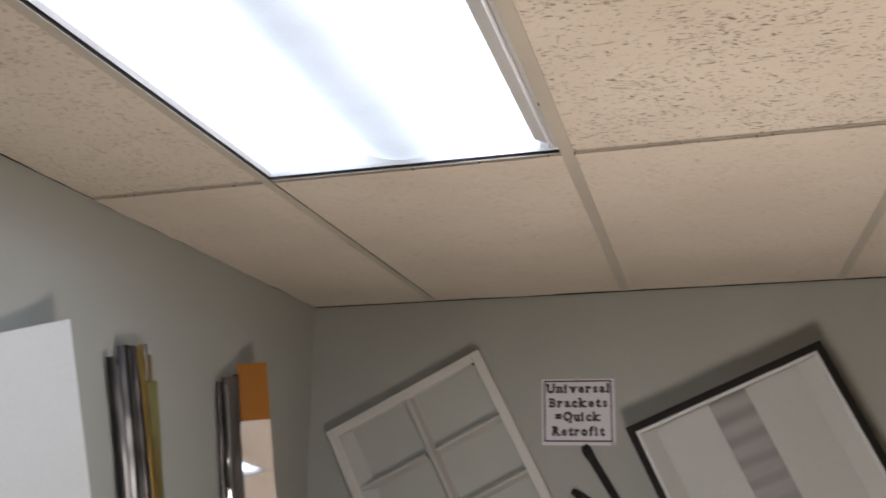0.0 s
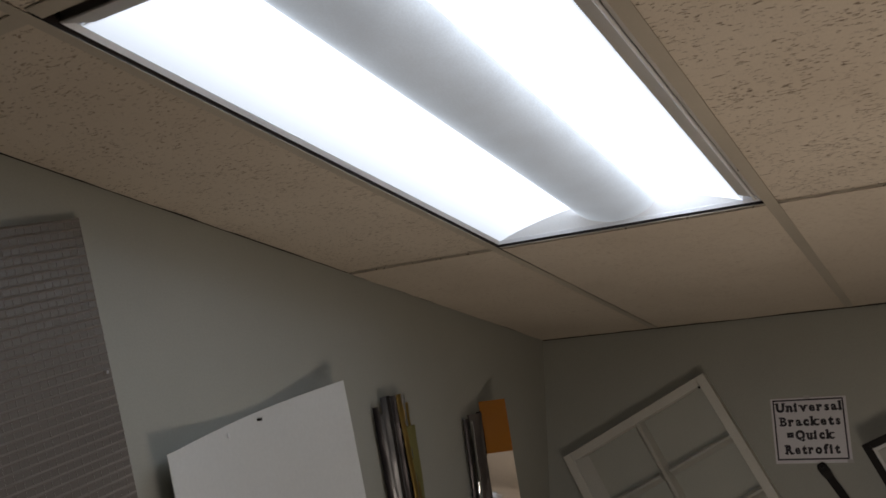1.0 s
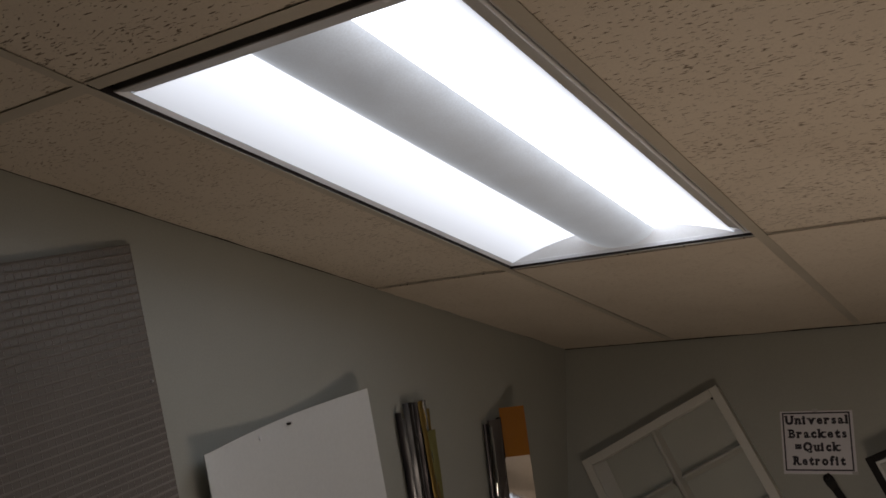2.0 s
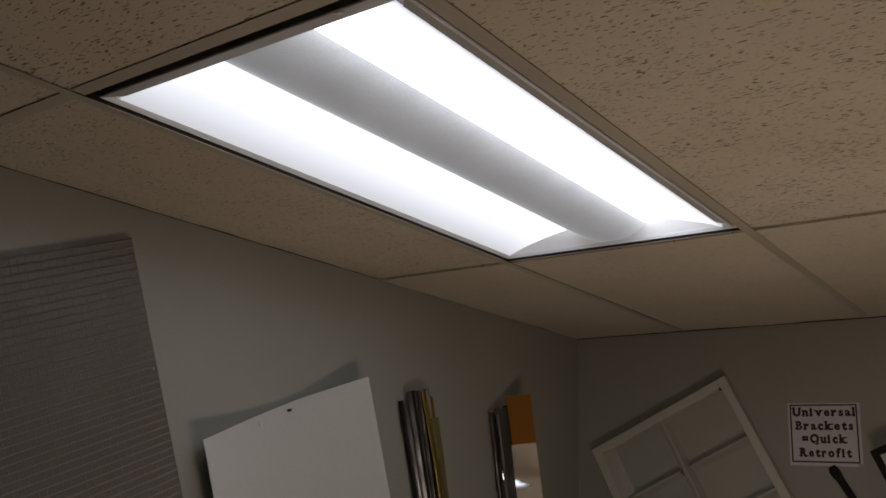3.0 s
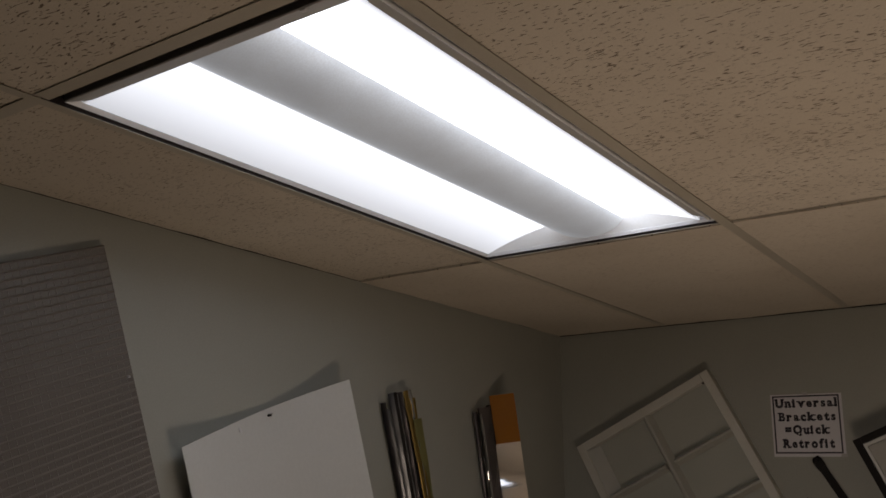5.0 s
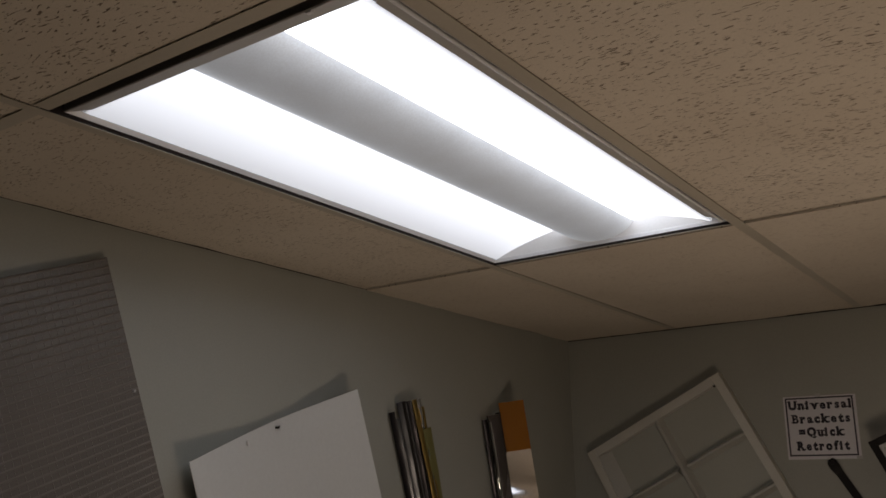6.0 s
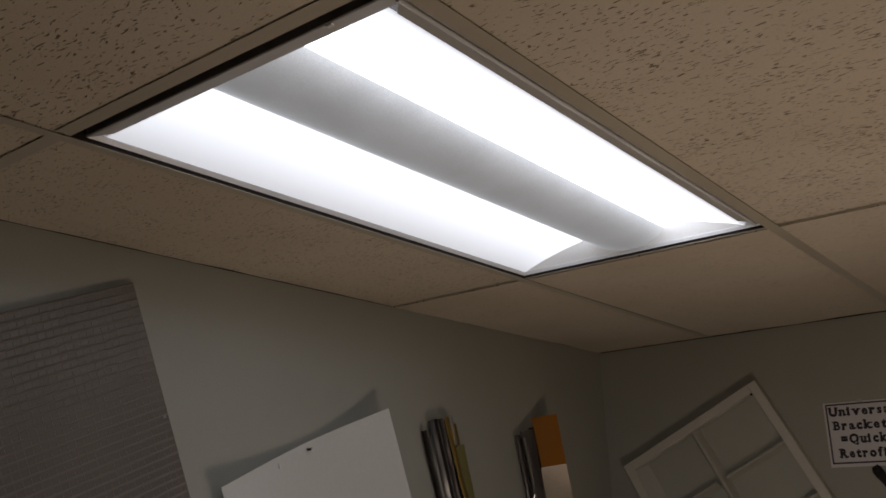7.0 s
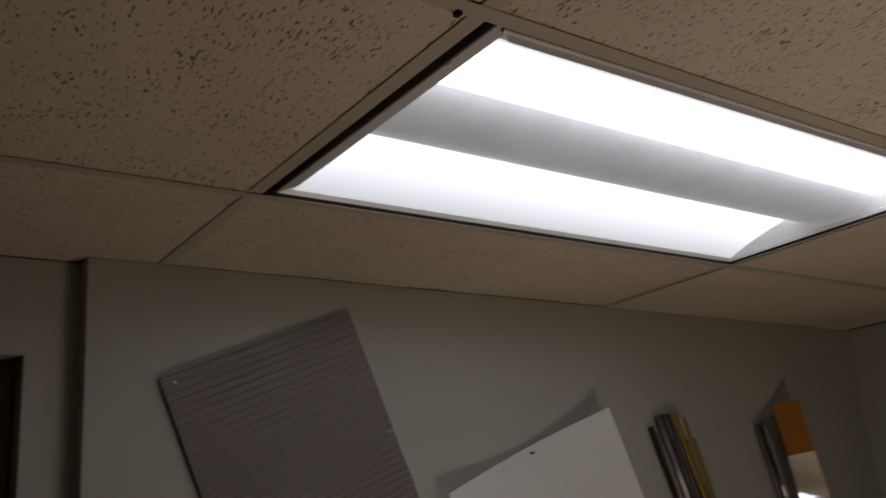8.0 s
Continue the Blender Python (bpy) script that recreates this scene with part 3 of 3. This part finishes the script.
# ---- things on the back wall ----
def louvre_fixture():
    """White troffer door with deep crossed baffles, hung askew."""
    W, L, D = 0.556, 1.18, 0.038
    e = anchor("louvre_fixture", on_back_wall(-0.344, 1.8655, 26.4), "aged white louvred light fixture hung askew on the wall", "light fixture")
    b = 0.030
    for nm, r in (("frame_rail", (0, b, -D, -0.001, -L, 0)), ("frame_rail", (W - b, W, -D, -0.001, -L, 0)),
                  ("frame_rail", (b, W - b, -D, -0.001, -b, 0)), ("frame_rail", (b, W - b, -D, -0.001, -L, -L + b))):
        part(nm, boxes(r, bevel=0.0025), OFFWHITE, e)
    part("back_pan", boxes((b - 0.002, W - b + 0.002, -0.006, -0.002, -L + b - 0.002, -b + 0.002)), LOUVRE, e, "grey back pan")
    def baffle(a, c, half, along, front):
        # wedge: thin in front, wide at the back
        bm = bmesh.new()
        prof = [(-front, -D + 0.004), (front, -D + 0.004), (half, -0.0065), (-half, -0.0065)]
        ends = []
        for q in (a, c):
            ends.append([bm.verts.new((p, y, q) if along == "z" else (q, y, p)) for p, y in prof])
        for i in range(4):
            bm.faces.new((ends[0][i], ends[0][(i + 1) % 4], ends[1][(i + 1) % 4], ends[1][i]))
        bm.faces.new(ends[0]), bm.faces.new(ends[1])
        return bm
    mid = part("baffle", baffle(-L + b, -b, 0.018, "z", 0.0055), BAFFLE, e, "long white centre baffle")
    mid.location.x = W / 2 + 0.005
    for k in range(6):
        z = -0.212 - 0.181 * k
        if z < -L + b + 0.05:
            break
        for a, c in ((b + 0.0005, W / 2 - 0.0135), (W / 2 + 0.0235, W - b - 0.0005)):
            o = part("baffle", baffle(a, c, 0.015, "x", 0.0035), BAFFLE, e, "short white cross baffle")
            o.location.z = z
    # sloped inner reflector along one side
    bm = bmesh.new()
    vs = [bm.verts.new(p) for p in ((b + 0.0005, -D + 0.006, -b - 0.0005), (b + 0.045, -0.0065, -b - 0.0005), (b + 0.0005, -0.0065, -b - 0.0005))]
    ws = [bm.verts.new((v.co.x, v.co.y, -L + b + 0.0005)) for v in vs]
    bm.faces.new(vs), bm.faces.new(ws)
    for i in range(3):
        bm.faces.new((vs[i], vs[(i + 1) % 3], ws[(i + 1) % 3], ws[i]))
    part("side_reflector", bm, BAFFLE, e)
    bm = bmesh.new()
    bmesh.ops.create_cone(bm, cap_ends=True, segments=10, radius1=0.004, radius2=0.003, depth=0.006, matrix=pose(W - 0.034, -D - 0.002, -0.034, 90))
    part("screw", bm, BLACK, e, "dark screw head")
    return e


def basket_fixture():
    """Black-framed white retrofit fixture with a ribbed grey strip down the middle, hung askew."""
    W, L, D = 0.588, 1.18, 0.084
    e = anchor("retrofit_fixture", on_back_wall(0.597, 1.8635, 23.2), "white retrofit light fixture in a black frame hung askew", "light fixture")
    b = 0.021
    for r in ((0, b, -D, -0.001, -L, 0), (W - b, W, -D, -0.001, -L, 0), (b, W - b, -D, -0.001, -b, 0), (b, W - b, -D, -0.001, -L, -L + b)):
        part("black_rail", boxes(r, bevel=0.003), BLACK, e, "black painted frame rail")
    c = b + 0.010
    for r in ((b + 0.0005, c, -D + 0.006, -0.003, -L + b, -b), (W - c, W - b - 0.0005, -D + 0.006, -0.003, -L + b, -b),
              (c, W - c, -D + 0.006, -0.003, -c, -b - 0.0005), (c, W - c, -D + 0.006, -0.003, -L + b + 0.0005, -L + c)):
        part("white_rim", boxes(r, bevel=0.001), WHITE, e, "white inner rim")
    z0, z1 = -L + c + 0.001, -c - 0.001
    def slab(x0, y0, x1, y1, mt, lab):
        bm = bmesh.new()
        q = [(x0, y0), (x1, y1), (x1, y1 + 0.003), (x0, y0 + 0.003)]
        ends = [[bm.verts.new((x, y, z)) for x, y in q] for z in (z0, z1)]
        for i in range(4):
            bm.faces.new((ends[0][i], ends[0][(i + 1) % 4], ends[1][(i + 1) % 4], ends[1][i]))
        bm.faces.new(ends[0]), bm.faces.new(ends[1])
        part("diffuser_panel", bm, mt, e, lab)
    slab(c + 0.0005, -D + 0.012, 0.075, -D + 0.034, PALE, "sloped white side panel")
    slab(0.0755, -D + 0.034, 0.238, -D + 0.026, PALE, "white diffuser panel")
    slab(0.3485, -D + 0.026, 0.502, -D + 0.034, PALE, "white diffuser panel")
    slab(0.5025, -D + 0.034, W - c - 0.0005, -D + 0.012, PALE, "sloped white side panel")
    # ribbed strip: shallow waves across its length
    bm = bmesh.new()
    n = 240
    lines = []
    for k in range(n + 1):
        z = z1 + (z0 - z1) * k / n
        y = -D + 0.030 + 0.005 * math.sin((z - z1) / 0.062 * 2 * math.pi)
        lines.append([bm.verts.new((x, y + dy, z)) for x, dy in ((0.2385, 0), (0.348, 0), (0.348, 0.006), (0.2385, 0.006))])
    for k in range(n):
        for i in range(4):
            bm.faces.new((lines[k][i], lines[k][(i + 1) % 4], lines[k + 1][(i + 1) % 4], lines[k + 1][i]))
    bm.faces.new(lines[0]), bm.faces.new(lines[-1])
    part("ribbed_strip", bm, RIB, e, "grey ribbed metal centre strip", True)
    return e


# slab serifs by letter: (side of the stem, height in cap heights), side 0 left edge to 1 right edge
SERIFS = {
    "U": ((0.08, 1), (0.92, 1)), "n": ((0.1, 0.7), (0.1, 0), (0.9, 0)), "i": ((0.5, 0), (0.3, 0.7)), "v": ((0.08, 0.7), (0.92, 0.7)),
    "r": ((0.15, 0.7), (0.2, 0)), "a": ((0.95, 0),), "l": ((0.35, 1), (0.5, 0)), "B": ((0.06, 1), (0.06, 0)), "k": ((0.1, 1), (0.1, 0), (0.9, 0), (0.9, 0.7)),
    "t": ((0.75, 0),), "u": ((0.06, 0.7), (0.82, 0.7), (0.98, 0)), "R": ((0.06, 1), (0.06, 0), (0.94, 0)), "f": ((0.4, 0), (0.9, 1)),
}


def lettering(words, width, cap, x, z, parent):
    """A printed line in a bold slab face: the built-in letters, set wide, each with its serifs."""
    bm = bmesh.new()
    pen = 0.0
    for ch in words:
        cu = bpy.data.curves.new("words", "FONT")
        cu.body, cu.size = ch, cap / 0.70
        cu.offset, cu.extrude, cu.resolution_u = cap * (0.058 if ch in "easB" else 0.088), 0.0002, 3
        tmp = new("words", cu)
        bpy.context.view_layer.update()
        me = bpy.data.meshes.new_from_object(tmp.evaluated_get(bpy.context.evaluated_depsgraph_get()))
        bpy.data.objects.remove(tmp)
        lo, hi = min(v.co.x for v in me.vertices), max(v.co.x for v in me.vertices)
        me.transform(Matrix.Translation((pen - lo, 0, 0)))
        bm.from_mesh(me)
        wide = hi - lo
        for side, up in SERIFS.get(ch, ()):
            cx, half = pen + side * wide, cap * 0.19
            y0 = 0.0 if up == 0 else up * cap * 1.02 - cap * 0.15
            box(bm, cx - half, cx + half, y0, y0 + cap * 0.15, -0.0002, 0.00021)
        pen += wide + cap * (0.30 if ch in "il" else 0.20)
    lo, hi = min(v.co.x for v in bm.verts), max(v.co.x for v in bm.verts)
    k = width / (hi - lo)
    bm.transform(Matrix.Translation((x, -0.0013, z)) @ Matrix.Rotation(radians(90), 4, "X") @ Matrix.Diagonal((k, 1, 1, 1)) @ Matrix.Translation((-(hi + lo) / 2, 0, 0)))
    return part("lettering", bm, INK, parent)


def paper_sign():
    e = anchor("paper_sign", on_back_wall(0.346, 2.018, -0.8), "white paper sign with bold black printed words taped up", "sign")
    W, Hh = 0.218, 0.196
    part("sheet", boxes((0, W, -0.0010, -0.0002, -Hh, 0)), PAPER, e)
    for u, v in ((0.108, 0.004), (0.212, -0.19)):
        part("tape", boxes((u - 0.009, u + 0.009, -0.0014, -0.0011, v - 0.007, v + 0.003)), TAPE, e, "strip of clear tape")
    x0, x1, z0, z1, t = 0.006, 0.210, -0.186, -0.004, 0.0046
    for r in ((x0, x1, -0.0014, -0.0011, z1 - t, z1), (x0, x1, -0.0014, -0.0011, z0, z0 + t),
              (x0, x0 + t, -0.0014, -0.0011, z0 + t, z1 - t), (x1 - t, x1, -0.0014, -0.0011, z0 + t, z1 - t)):
        part("border", boxes(r), INK, e, "black printed border")
    for words, w, z in (("Universal", 0.192, -0.040), ("Brackets", 0.176, -0.083), ("=Quick", 0.136, -0.124), ("Retrofit", 0.158, -0.167)):
        lettering(words, w, 0.0255, 0.108, z, e)
    return e


def wall_bracket(x, z, lean, length, w):
    """A black bent strap with a rounded hooked head, hung from a screw."""
    e = anchor("wall_bracket", on_back_wall(x, z, lean), "black painted steel mounting bracket hung on the wall", "bracket", "brackets")
    prof = [(0, -0.004), (0.012, -0.010), (0.03, -0.010), (0.05, -0.006), (length, -0.006)]
    bm = bmesh.new()
    lines = []
    for d, y in prof:
        ww = w * (0.62 if d == 0 else 1.0 if d < 0.04 else 0.8)
        lines.append([bm.verts.new((s * ww / 2, y + dy, -d)) for s, dy in ((-1, 0), (1, 0), (1, 0.0035), (-1, 0.0035))])
    for k in range(len(lines) - 1):
        for i in range(4):
            bm.faces.new((lines[k][i], lines[k][(i + 1) % 4], lines[k + 1][(i + 1) % 4], lines[k + 1][i]))
    bm.faces.new(lines[0]), bm.faces.new(lines[-1])
    bmesh.ops.bevel(bm, geom=bm.edges[:], offset=0.0008, segments=1, affect="EDGES")
    part("strap", bm, BLACK, e)
    bm = bmesh.new()
    bmesh.ops.create_cone(bm, cap_ends=True, segments=14, radius1=0.008, radius2=0.006, depth=0.014, matrix=pose(0, -0.0075, -0.012, 90))
    part("screw", bm, BLACK, e, "dark screw head")
    return e


louvre_fixture()
basket_fixture()
paper_sign()
wall_bracket(0.468, 1.820, 30, 0.38, 0.030)
wall_bracket(0.428, 1.690, 62, 0.30, 0.022)


# ---- out of view: the lit panel on the work table ----
def work_table():
    e = anchor("work_table", pose(1.0, 0.75, 0), "grey laminate work table on four steel legs", "table")
    part("tabletop", boxes((-0.45, 0.45, -0.35, 0.35, 0.695, 0.72), bevel=0.003), TABLE, e)
    for sx in (-0.41, 0.41):
        for sy in (-0.31, 0.31):
            part("leg", boxes((sx - 0.015, sx + 0.015, sy - 0.015, sy + 0.015, 0, 0.6945), bevel=0.002), STEEL, e)


def lit_panel():
    e = anchor("lit_panel", pose(1.0, 0.75, 0.72), "lit white light panel lying face up on the table", "light panel")
    part("body", boxes((-0.27, 0.27, -0.27, 0.27, 0.0005, 0.03), bevel=0.002), TRIM, e)
    part("diffuser", boxes((-0.25, 0.25, -0.25, 0.25, 0.0304, 0.032)), DIFF, e, "glowing diffuser")


work_table()
lit_panel()
